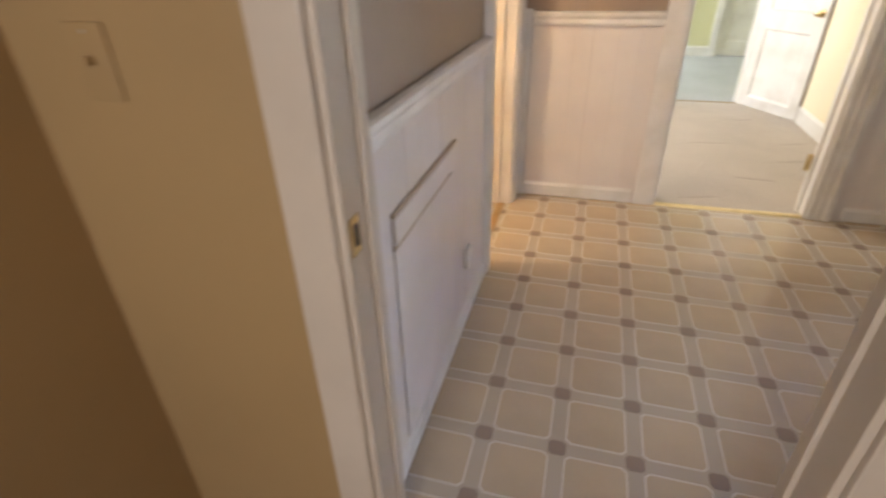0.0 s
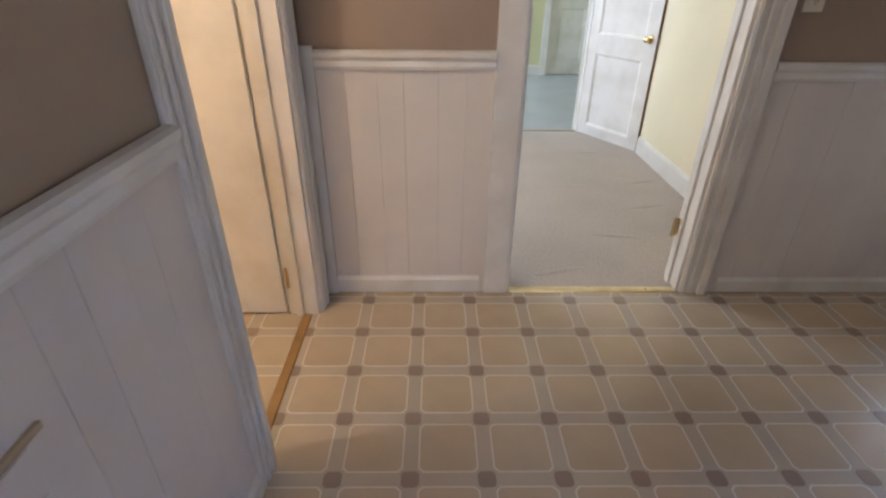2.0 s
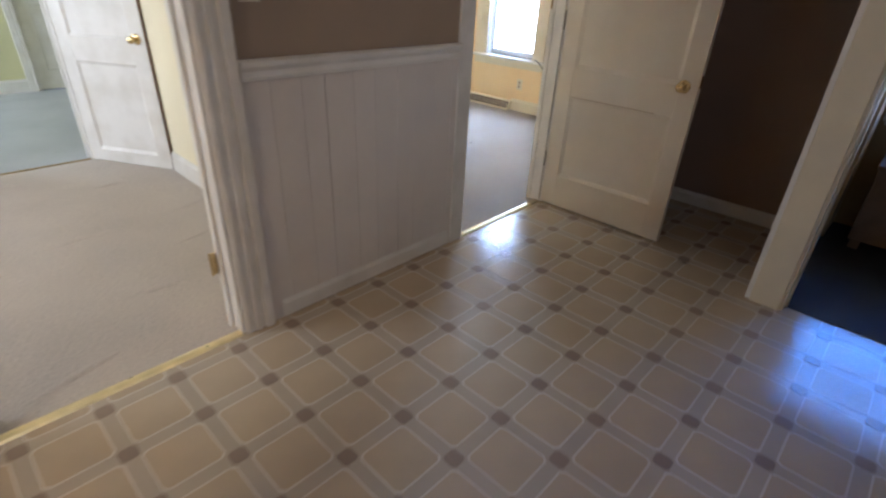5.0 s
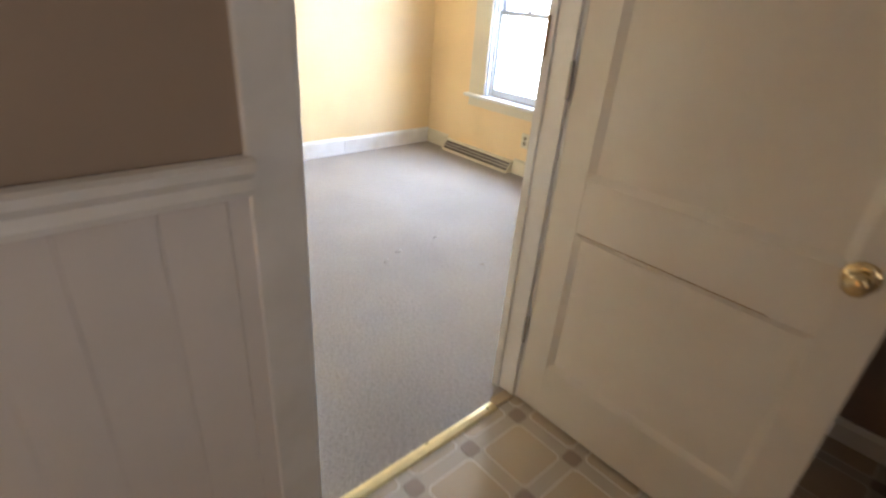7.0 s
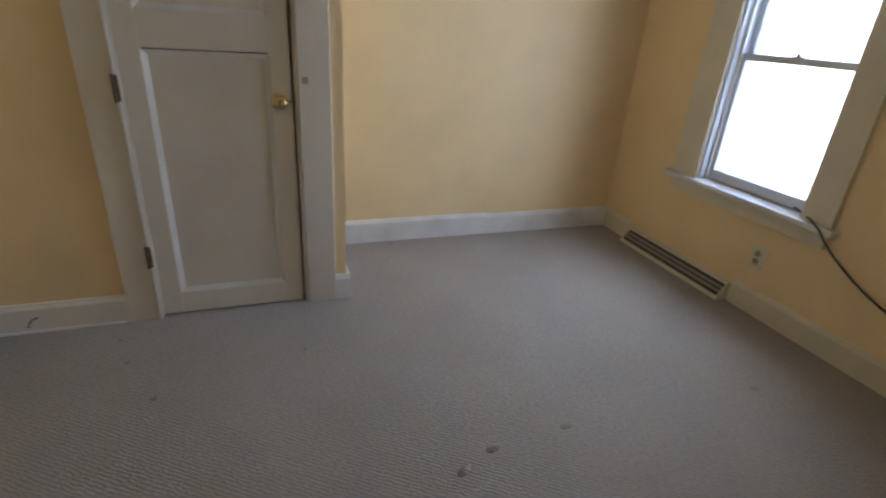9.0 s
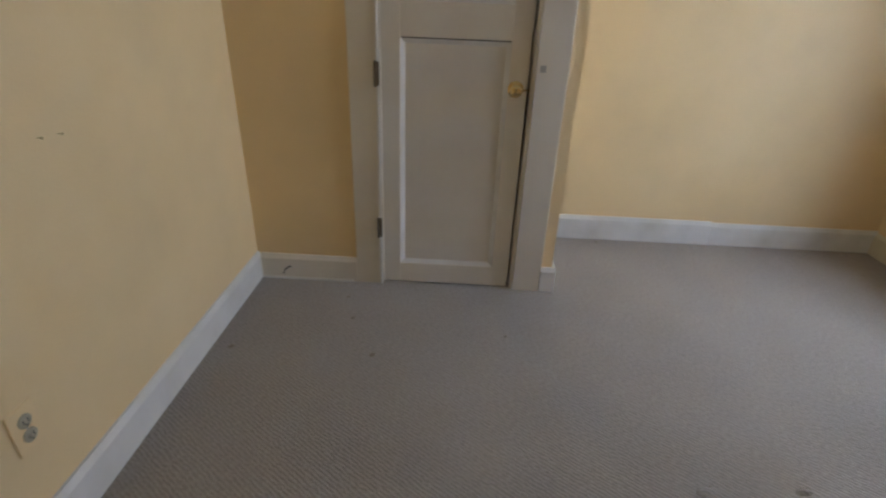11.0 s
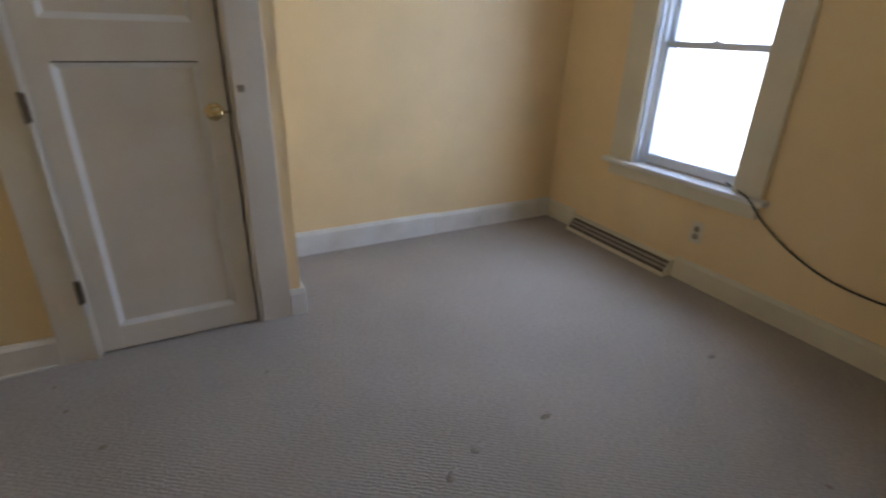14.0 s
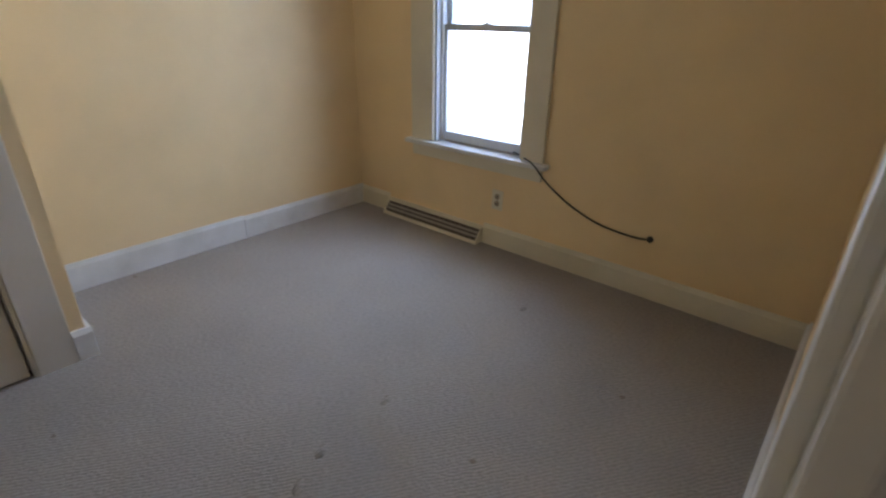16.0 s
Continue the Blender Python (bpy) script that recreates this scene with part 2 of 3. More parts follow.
def prism(outline, length):
    """An outline of (y, z) pairs drawn along x from 0 to length."""
    bm = bmesh.new()
    a = [bm.verts.new((0, y, z)) for y, z in outline]
    b = [bm.verts.new((length, y, z)) for y, z in outline]
    k = len(outline)
    for i in range(k):
        bm.faces.new((a[i], a[(i + 1) % k], b[(i + 1) % k], b[i]))
    bm.faces.new(a[::-1])
    bm.faces.new(b)
    bmesh.ops.recalc_face_normals(bm, faces=bm.faces)
    return bm


def mesh_of(name, bm, *mats, smooth=False):
    me = bpy.data.meshes.new(name)
    bm.to_mesh(me)
    bm.free()
    for m in mats:
        me.materials.append(m)
    if smooth:
        for p in me.polygons:
            p.use_smooth = True
    return me


def part(name, bm, material, parent, label="", m=None, smooth=False):
    ob = new(name, mesh_of(name, bm, material, smooth=smooth))
    ob.parent = parent
    if m is not None:
        ob.matrix_basis = m
    return tagged(ob, label) if label else ob


def thing(name, place, label, category, group="", kind=""):
    ob = new(name)
    ob.matrix_basis = place
    return tagged(ob, label, category, group, kind)


def structure(name, bm, material, label, category):
    return tagged(new(name, mesh_of(name, bm, material)), label, category, kind="structure")


def wall(name, boxes, label, default, **sides):
    """A wall from boxes; sides name the paint of faces by their direction: xn, xp, yn, yp."""
    bm = bmesh.new()
    for b in boxes:
        add_box(bm, *b)
    mats = [default]
    for f in bm.faces:
        for key, axis, sign in (("xn", 0, -1), ("xp", 0, 1), ("yn", 1, -1), ("yp", 1, 1)):
            if f.normal[axis] * sign > 0.9 and key in sides:
                if sides[key] not in mats:
                    mats.append(sides[key])
                f.material_index = mats.index(sides[key])
    ob = new(name, mesh_of(name, bm, *mats))
    return tagged(ob, label, "wall", kind="structure")


H = 2.45
DH = 2.05
# ---- the shell ----
# kitchen / back rooms dividing wall
D1 = (-0.06, 0.757)
D2 = (2.015, 2.815)
wall("wall_back_1", [(-1.01, D1[0], 0.075, 0.20, 0, H), (D1[1], 1.37, 0.075, 0.20, 0, H), (D1[0], D1[1], 0.075, 0.20, DH, H)],
     "taupe painted kitchen wall above a white wainscot", TAUPE, yp=CREAM)
wall("wall_back_2", [(1.37, D2[0], 0.075, 0.165, 0, H), (D2[1], 4.89, 0.075, 0.165, 0, H), (D2[0], D2[1], 0.075, 0.165, DH, H)],
     "taupe painted kitchen wall, yellow on its bedroom side", TAUPE, yp=YELLOW)
wall("wall_bathroom_side", [(-1.01, -0.89, -2.16, -0.86, 0, H), (-1.01, -0.89, -0.09, 0.075, 0, H), (-1.01, -0.89, -0.86, -0.09, DH, H)],
     "taupe painted kitchen wall above white wainscot boards", TAUPE, xn=YELLOW)
# the opening at x 0.4 to 1.3 is unseen, added for the kitchen fill
wall("wall_entry", [(-1.50, -0.848, -2.28, -2.16, 0, H), (-0.038, 0.4, -2.28, -2.16, 0, H), (1.3, 2.74, -2.28, -2.16, 0, H), (0.4, 1.3, -2.28, -2.16, 0, 0.95), (0.4, 1.3, -2.28, -2.16, 2.05, H), (-0.848, -0.038, -2.28, -2.16, DH, H)], "tan painted entry wall with a doorway", TAUPE, yn=TAN)
wall("wall_kitchen_side", [(2.59, 2.69, -1.40, -1.26, 0, H), (2.59, 2.69, -2.16, -2.11, 0, H), (2.59, 2.69, -2.11, -1.40, DH, H)],
     "white painted doorway wall between kitchen and office", WHITE)
wall("wall_alcove", [(3.56, 3.68, -1.26, 0.075, 0, H), (2.69, 3.68, -1.325, -1.26, 0, H)], "dark brown painted alcove wall behind the open door", BROWN, yn=TAN)
wall("wall_office", [(4.0, 4.12, -4.1, -2.35, 0, H), (4.0, 4.12, -1.45, -1.27, 0, H), (4.0, 4.12, -2.35, -1.45, 0, 0.66), (4.0, 4.12, -2.35, -1.45, 1.46, H),
                     (3.68, 4.0, -1.39, -1.27, 0, H), (2.62, 4.0, -4.1, -3.98, 0, H), (2.62, 2.74, -3.98, -2.28, 0, H)], "plain office walls around a bright window", TAN)
wall("wall_bathroom", [(-2.5, -1.01, 0.075, 0.2, 0, H), (-2.62, -2.5, -1.72, 0.2, 0, H), (-2.5, -1.01, -1.72, -1.6, 0, H)], "warm yellow bathroom walls", YELLOW)
# the opening at y -5.2 is unseen, added behind the entry fill
wall("wall_entry_room", [(-1.5, -1.38, -5.2, -2.28, 0, H), (-1.5, -1.3, -5.32, -5.2, 0, H), (-0.2, 1.32, -5.32, -5.2, 0, H), (-1.3, -0.2, -5.32, -5.2, 0, 0.9), (-1.3, -0.2, -5.32, -5.2, 2.1, H), (1.2, 1.32, -5.2, -2.28, 0, H)], "tan painted entry room walls", TAN)
wall("wall_middle", [(1.27, 1.37, 0.20, 2.68, 0, H), (1.37, 1.468, 0.165, 2.68, 0, H)], "wall between middle room and bedroom", CREAM, xp=YELLOW, yp=CREAM)
wall("wall_middle_far", [(-1.5, 0.17, 2.68, 2.80, 0, H), (0.92, 1.468, 2.68, 2.80, 0, H), (0.17, 0.92, 2.68, 2.80, DH, H)], "cream wall with a doorway to the far room", CREAM, yp=OLIVE)
wall("wall_middle_side", [(-1.62, -1.5, 0.2, 1.1, 0, H), (-1.62, -1.5, 2.3, 2.80, 0, H), (-1.62, -1.5, 1.1, 2.3, 0, 0.8), (-1.62, -1.5, 1.1, 2.3, 2.0, H)], "cream wall with a window opening", CREAM)
wall("wall_far_room", [(-2.0, 1.14, 5.45, 5.57, 0, H), (1.14, 1.73, 5.45, 5.57, DH, H), (1.73, 2.6, 5.45, 5.57, 0, H), (-2.12, -2.0, 2.80, 4.0, 0, H), (-2.12, -2.0, 5.2, 5.57, 0, H),
                       (-2.12, -2.0, 4.0, 5.2, 0, 0.8), (-2.12, -2.0, 4.0, 5.2, 2.0, H), (2.6, 2.72, 3.03, 5.57, 0, H), (1.36, 1.468, 2.80, 3.03, 0, H)], "pale olive far room walls", OLIVE)
wall("wall_closet", [(1.468, 2.047, 2.265, 2.385, 0, H), (2.673, 2.845, 2.265, 2.385, 0, H), (2.047, 2.673, 2.265, 2.385, 1.98, H), (2.725, 2.845, 2.385, 2.89, 0, H)],
     "yellow painted closet front in the bedroom", YELLOW)
wall("wall_bedroom_far", [(1.468, 4.77, 2.89, 3.03, 0, H)], "yellow painted bedroom wall", YELLOW, yp=OLIVE)
WY = (1.575, 2.205)
WZ = (0.545, 1.86)
wall("wall_window", [(4.77, 4.95, 0.165, WY[0], 0, H), (4.77, 4.95, WY[1], 3.03, 0, H), (4.77, 4.95, WY[0], WY[1], 0, WZ[0]), (4.77, 4.95, WY[0], WY[1], WZ[1], H)],
     "yellow painted bedroom wall with a window", YELLOW)

structure("ceiling", box(-2.7, 5.6, -5.4, 6.3, H, H + 0.1), CEILING, "plain white painted ceiling", "ceiling")
structure("ground", box(-60, 70, -60, 70, -0.9, -0.6), surface("pale_ground", (0.5, 0.5, 0.48), 0.9), "pale ground outside the house", "ground")
structure("subfloor", box(-2.62, 5.52, -5.32, 6.2, -0.12, -0.02), DARK, "dark wooden subfloor under the rooms", "floor")
floor_k = structure("floor_kitchen", box(-2.5, 3.56, -2.22, 0.09, -0.02, 0.0), VINYL, "glossy patterned sheet vinyl kitchen floor", "floor")
structure("floor_bedroom", box(1.37, 4.80, 0.1, 2.92, -0.02, 0.006), CARPET, "beige loop carpet in the bedroom", "carpet")
structure("floor_middle", box(-1.5, 1.37, 0.1, 2.70, -0.02, 0.006), CARPET_GREY, "grey beige carpet with soft ripples", "carpet")
structure("floor_far", box(-2.0, 2.6, 2.70, 5.47, -0.02, 0.006), CARPET_BLUE, "blue grey carpet in the far room", "carpet")
structure("floor_entry", box(-1.5, 2.6, -5.2, -2.22, -0.02, 0.003), CARPET, "beige carpet in the entry room", "carpet")
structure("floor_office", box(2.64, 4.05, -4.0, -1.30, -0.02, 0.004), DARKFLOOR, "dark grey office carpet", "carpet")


# ---- trim ----
def casing_piece(name, parent, x0, x1, z0, z1, out, plain=False, label="", paint=None):
    """A flat moulded board on the face y = 0 of the frame, standing out towards -y."""
    bm = bmesh.new()
    add_box(bm, x0, x1, -out, 0, z0, z1, 0.004)
    w = x1 - x0
    if not plain:
        for a, b, rise in ((0.06, 0.20, 0.005), (0.34, 0.52, 0.008), (0.66, 0.96, 0.014)):
            add_box(bm, x0 + w * a, x0 + w * b, -out - rise, -out + 0.002, z0, z1, 0.003)
    return part(name, bm, paint or WHITE, parent, label)


def door_frame(name, m, w, d, h, near=0.1, far=0.1, label="white painted wooden door frame", stop=0.5, near2=None, far2=None, plain=False, paint=None, lip=0.011, flat_left=False):
    """Frame of an opening: local x over the width, local y through the wall from its front at 0 to d."""
    g = thing(name, m, label, "door frame", kind="structure")
    t = 0.018
    part("jamb", box(-0.002, t, -0.002, d + 0.002, 0, h, 0.002), paint or WHITE, g)
    part("jamb", box(w - t, w + 0.002, -0.002, d + 0.002, 0, h, 0.002), paint or WHITE, g)
    part("head", box(t, w - t, -0.002, d + 0.002, h - t, h + 0.002, 0.002), paint or WHITE, g)
    s0 = d * stop
    if lip:
        part("stop", box(t, t + lip, s0, s0 + 0.03, 0, h - t, 0.002), paint or WHITE, g)
        part("stop", box(w - t - lip, w - t, s0, s0 + 0.03, 0, h - t, 0.002), paint or WHITE, g)
    if near:
        casing_piece("casing", g, -near, 0.004, 0, h + 0.1, 0.016, plain or flat_left, paint=paint)
        casing_piece("casing", g, w - 0.004, w + (near2 or near), 0, h + 0.1, 0.016, plain, paint=paint)
        part("casing", box(0.004, w - 0.004, -0.016, 0, h - 0.004, h + 0.1, 0.003), paint or WHITE, g)
    if far:
        part("casing", box(-far, 0.004, d, d + 0.016, 0, h + 0.1, 0.004), paint or WHITE, g)
        part("casing", box(w - 0.004, w + (far2 or far), d, d + 0.016, 0, h + 0.1, 0.004), paint or WHITE, g)
        part("casing", box(0.004, w - 0.004, d, d + 0.016, h - 0.004, h + 0.1, 0.003), paint or WHITE, g)
    return g


def hinge(parent, x, y, z, mat=BRASS, wide=0.03, lean=0.0):
    """A butt hinge: leaf on the local face y, with a knuckle."""
    h = part("hinge", box(x, x + wide, y - 0.003, y, z - 0.045, z + 0.045, 0.001), mat, parent, "small metal butt hinge")
    part("pin", lathe([(0.002, -0.05), (0.005, -0.048), (0.006, -0.045), (0.006, 0.045), (0.005, 0.048), (0.002, 0.05)], 10), mat, h, m=pose(x, y - 0.006, z))
    return h


f1 = door_frame("door_frame_1", pose(D1[0], 0.075, 0), D1[1] - D1[0], 0.125, DH, 0.103, 0.09, near2=0.115, flat_left=True)
f2 = door_frame("door_frame_2", pose(D2[0], 0.075, 0), D2[1] - D2[0], 0.09, DH, 0.088, 0.07, near2=0.06, stop=0.66, plain=True, lip=0.0)
part("stop", box(D2[1] - D2[0] - 0.026, D2[1] - D2[0] - 0.018, 0.062, 0.0915, 0, DH - 0.018, 0.004), WHITE, f2)
part("stop", box(0.018, 0.026, 0.062, 0.0915, 0, DH - 0.018, 0.004), WHITE, f2)
f3 = door_frame("door_frame_3", pose(-0.89, -0.86, 0, 0, 0, 90), 0.77, 0.12, DH, 0.09, 0.07, near2=0.085)
# this frame's paint carries the casing's shade
f4 = door_frame("door_frame_4", pose(-0.848, -2.28, 0), 0.81, 0.12, DH, 0.08, 0.03, plain=True, paint=SHADED_ENTRYTRIM, stop=0.6)
f5 = door_frame("door_frame_5", pose(0.17, 2.68, 0), 0.75, 0.12, DH, 0.09, 0.09)
f6 = door_frame("door_frame_6", pose(1.14, 5.45, 0), 0.59, 0.12, DH, 0.09, 0)
f7 = door_frame("door_frame_7", pose(2.047, 2.265, 0), 0.626, 0.12, 1.98, 0.108, 0, near2=0.122, plain=True, paint=DOORWHITE)
f8 = door_frame("door_frame_8", pose(2.59, -1.40, 0, 0, 0, -90), 0.71, 0.10, DH, 0.118, 0.06, near2=0.05, plain=True, paint=CREAMTRIM)

# strips where floors meet
structure("threshold_1", prism([(0.062, 0.0), (0.105, 0.0), (0.100, 0.008), (0.084, 0.011), (0.067, 0.008)], 0.776), STRIP, "gold coloured metal carpet strip in a doorway", "threshold").matrix_basis = pose(D1[0] + 0.02, 0, 0)
structure("threshold_2", prism([(0.062, 0.0), (0.105, 0.0), (0.100, 0.008), (0.084, 0.011), (0.067, 0.008)], 0.675), STRIP, "gold coloured metal carpet strip in a doorway", "threshold").matrix_basis = pose(D2[0] + 0.02, 0, 0)
structure("threshold_5", box(2.712, 2.796, 0.068, 0.108, 0, 0.011, 0.002), SCUFF, "bare tan wooden end of the threshold", "threshold")
structure("threshold_3", prism([(-0.02, 0.0), (0.02, 0.0), (0.016, 0.004), (-0.016, 0.004)], 0.734), WORNSTRIP, "worn brown strip across the bathroom doorway", "threshold").matrix_basis = pose(-0.937, -0.845, 0.001, 0, 0, 90)
structure("threshold_4", prism([(-0.015, 0.0), (0.015, 0.0), (0.010, 0.006), (-0.010, 0.006)], 0.71), OLDBRASS, "thin metal strip between two carpets", "threshold").matrix_basis = pose(0.19, 2.70, 0.005)


def skirting(name, a, b, h, label="white painted baseboard", out=0.018, paint=None):
    """Baseboard from a to b; the room lies to the right of the way from a to b."""
    a, b = Vector((*a, 0)), Vector((*b, 0))
    d = b - a
    bm = prism([(0, 0.006), (-out, 0.006), (-out, h - 0.02), (-out * 0.55, h - 0.006), (-out * 0.45, h), (0, h)], d.length)
    ob = structure(name, bm, paint or WHITE, label, "baseboard")
    ob.matrix_basis = Matrix.Translation(a) @ pose(0, 0, 0, 0, 0, math.degrees(math.atan2(d.y, d.x)))
    return ob


skirting("baseboard_1", (1.468, 0.27), (1.468, 2.265), 0.135)
skirting("baseboard_2", (1.488, 2.265), (1.939, 2.265), 0.13, "off-white baseboard with a paint run", paint=DOORWHITE)
part("shoe_strip", box(0.0, 0.436, -0.026, -0.0185, 0.007, 0.017, 0.002), WHITE, bpy.data.objects["baseboard_2"], "thin white strip along the carpet")
skirting("baseboard_3", (2.796, 2.265), (2.863, 2.265), 0.13)
structure("baseboard_4", box(2.8455, 2.863, 2.2655, 2.871, 0.002, 0.13, 0.004), WHITE, "white painted baseboard", "baseboard")
skirting("baseboard_5", (2.865, 2.89), (3.84, 2.89), 0.145)
skirting("baseboard_6", (3.842, 2.89), (4.77, 2.89), 0.138)
skirting("baseboard_7", (4.77, 2.87), (4.77, 2.60), 0.13, "cream painted baseboard", paint=CREAMTRIM)
skirting("baseboard_8", (4.77, 1.795), (4.77, 0.165), 0.128, "cream painted baseboard", paint=CREAMTRIM)
skirting("baseboard_9", (4.75, 0.165), (2.90, 0.165), 0.15)
skirting("baseboard_10", (1.27, 2.68), (1.27, 0.20), 0.14)
skirting("baseboard_11", (-0.83, 0.075), (-0.185, 0.075), 0.092, "low white baseboard under the wainscot")
skirting("baseboard_12", (0.92, 0.075), (1.91, 0.075), 0.085, "low white baseboard under the wainscot")
skirting("baseboard_13", (-0.89, -2.15), (-0.89, -0.95), 0.09, "low white baseboard under the wainscot").matrix_basis = Matrix.Translation((-0.89, -2.15, 0)) @ pose(0, 0, 0, 0, 0, 90)
skirting("baseboard_14", (3.56, 0.075), (3.56, -1.26), 0.09, "scuffed baseboard in the alcove")
skirting("baseboard_15", (-1.4, 5.45), (1.05, 5.45), 0.14)


def chair_rail(name, m, length, z0=1.005):
    bm = prism([(0, z0), (-0.012, z0), (-0.016, z0 + 0.012), (-0.014, z0 + 0.03), (-0.026, z0 + 0.045), (-0.028, z0 + 0.06), (-0.018, z0 + 0.066), (0, z0 + 0.068)], length)
    ob = structure(name, bm, WHITE, "white moulded chair rail", "chair rail")
    ob.matrix_basis = m
    return ob


chair_rail("chair_rail_1", pose(-0.83, 0.067, 0), 0.667, 0.99)
chair_rail("chair_rail_2", pose(0.872, 0.067, 0), 1.06, 0.958)
chair_rail("chair_rail_3", pose(-0.882, -2.148, 0, 0, 0, 90), 1.20, 0.997)


def wainscot(name, m, length, z1=1.005, widths=(0.105, 0.122, 0.098, 0.131)):
    """Upright painted boards with narrow joints, on the wall's front."""
    g = thing(name, m, "white painted upright wainscot boards with fine joints", "wainscot", kind="structure")
    x, k = 0.0, 0
    while x < length - 0.01:
        w = min(widths[k % len(widths)], length - x)
        out = 0.008 + 0.0004 * math.sin(k * 2.3)
        gap = (0.0002, 0.0006, 0.0003, 0.0010, 0.0002, 0.0005)[k % 6]
        part("board", box(x + gap, x + w - gap * 0.4, -out, 0.0, 0.0, z1, 0.0012), BOARD, g)
        x, k = x + w, k + 1
    return g


wainscot("wainscot_1", pose(-0.83, 0.075, 0), 0.667, 0.99)
wainscot("wainscot_2", pose(0.872, 0.075, 0), 1.06, 0.958)
wainscot("wainscot_3", pose(-0.89, -2.148, 0, 0, 0, 90), 1.20, 0.997, widths=(0.095, 0.102, 0.09, 0.1))
# corner board beside the bathroom doorway
structure("trim_corner", box(-0.888, -0.832, 0.055, 0.074, 0, 1.07, 0.003), WHITE, "white painted corner board", "trim")

# hatch low in the boarded kitchen wall, with a grooved top rail
hatch = thing("wall_hatch", pose(-0.882, -2.01, 0.038, 0, 0, 90), "white painted plank hatch with a grooved rail", "wall hatch")
part("panel", box(0.03, 0.555, -0.005, 0.0, 0.06, 0.690, 0.004), BOARD, hatch)
part("rail", box(0.03, 0.555, -0.011, 0.0, 0.707, 0.774, 0.003), BOARD, hatch)
part("groove", box(0.03, 0.52, -0.006, 0.0, 0.6905, 0.7065, 0.001), SCUFF, hatch, "brown scuffed groove")
part("ledge", box(0.03, 0.585, -0.008, 0.0, 0.7745, 0.786, 0.002), SCUFF, hatch, "tan scuffed ledge")


# ---- doors ----
def knob(parent, m, mat=BRASS, label="polished brass door knob"):
    k = part("knob", lathe([(0.010, 0.0), (0.011, 0.02), (0.014, 0.028), (0.021, 0.036), (0.0245, 0.045), (0.023, 0.053), (0.015, 0.058), (0.004, 0.060)], 28), mat, parent, label, m, True)
    part("rosette", lathe([(0.033, 0.0), (0.033, 0.003), (0.029, 0.007), (0.014, 0.010)], 28), mat, k, smooth=True)
    return k


def door_leaf(name, m, w, h, panels, label, thick=0.035, stile=0.105, mat=DOORWHITE, group="", mould_paint=None):
    """A panelled leaf: hinge edge at local x = 0, front face at local y = 0, thickness to +y. panels: (z0, z1) of each."""
    g = thing(name, m, label, "door", group)
    z0 = 0.013
    if not panels:
        part("slab", box(0, w, 0, thick, z0, h, 0.002), mat, g)
        return g
    part("stile", box(0, stile, 0, thick, z0, h, 0.002), mat, g)
    part("stile", box(w - stile, w, 0, thick, z0, h, 0.002), mat, g)
    edges = [z0] + [z for p in panels for z in p] + [h]
    for a, b in zip(edges[0::2], edges[1::2]):
        part("rail", box(stile, w - stile, 0.0, thick, a, b, 0.002), mat, g)
    for a, b in panels:
        part("panel", box(stile, w - stile, 0.011, thick - 0.011, a, b), mat, g)
        mould = bmesh.new()
        q, x0, x1 = 0.020, stile, w - stile
        for f0, f1 in ((0.0005, 0.0108), (thick - 0.0005, thick - 0.0108)):
            o = [mould.verts.new((x, f0, z)) for x, z in ((x0, a), (x1, a), (x1, b), (x0, b))]
            n = [mould.verts.new((x, f1, z)) for x, z in ((x0 + q, a + q), (x1 - q, a + q), (x1 - q, b - q), (x0 + q, b - q))]
            k = [mould.verts.new((x, f1, z)) for x, z in ((x0, a), (x1, a), (x1, b), (x0, b))]
            for e in range(4):
                mould.faces.new((o[e], o[(e + 1) % 4], n[(e + 1) % 4], n[e]))
                mould.faces.new((n[e], n[(e + 1) % 4], k[(e + 1) % 4], k[e]))
                mould.faces.new((k[e], k[(e + 1) % 4], o[(e + 1) % 4], o[e]))
        bmesh.ops.recalc_face_normals(mould, faces=mould.faces)
        part("moulding", mould, mould_paint or mat, g)
    return g


# bedroom door, standing open into the kitchen
d2 = door_leaf("door", pose(2.802, 0.055, 0, 0, 0, -90), 0.785, 2.02, ((0.21, 0.70), (0.86, 1.90)), "off-white two-panel wooden door standing open", stile=0.092)
part("paint_crack", box(0.10, 0.60, -0.0005, 0.003, 0.699, 0.7015), WORNSTRIP, d2, "brown crack along the panel")
knob(d2, pose(0.715, 0, 0.855, 90, 0, 0))
knob(d2, pose(0.715, 0.035, 0.855, -90, 0, 0))
part("latch_plate", box(0.785, 0.7865, 0.006, 0.029, 0.855, 0.915), BRASS, d2)
hinge(f2, D2[1] - D2[0] - 0.019, -0.001, 0.30, STEEL, 0.018)
hinge(f2, D2[1] - D2[0] - 0.019, -0.001, 1.10, STEEL, 0.018)
hinge(f2, D2[1] - D2[0] - 0.019, -0.001, 1.78, STEEL, 0.018)
keeper = part("keeper", lathe([(0.002, -0.05), (0.0045, -0.047), (0.0045, 0.047), (0.002, 0.05)], 12), OLDBRASS, f2, "tarnished brass rod catch", pose(D2[1] - D2[0] - 0.0305, 0.081, 1.20))
part("peg", lathe([(0.0014, 0), (0.0014, 0.004), (0.0007, 0.005)], 10), DARK, keeper, "", pose(0.004, 0.008, -0.022, 0, -90, 0))
strike = part("strike_plate", box(0.018, 0.0205, 0.012, 0.042, 0.85, 0.92, 0.0005), OLDBRASS, f2, "tarnished brass strike plate")
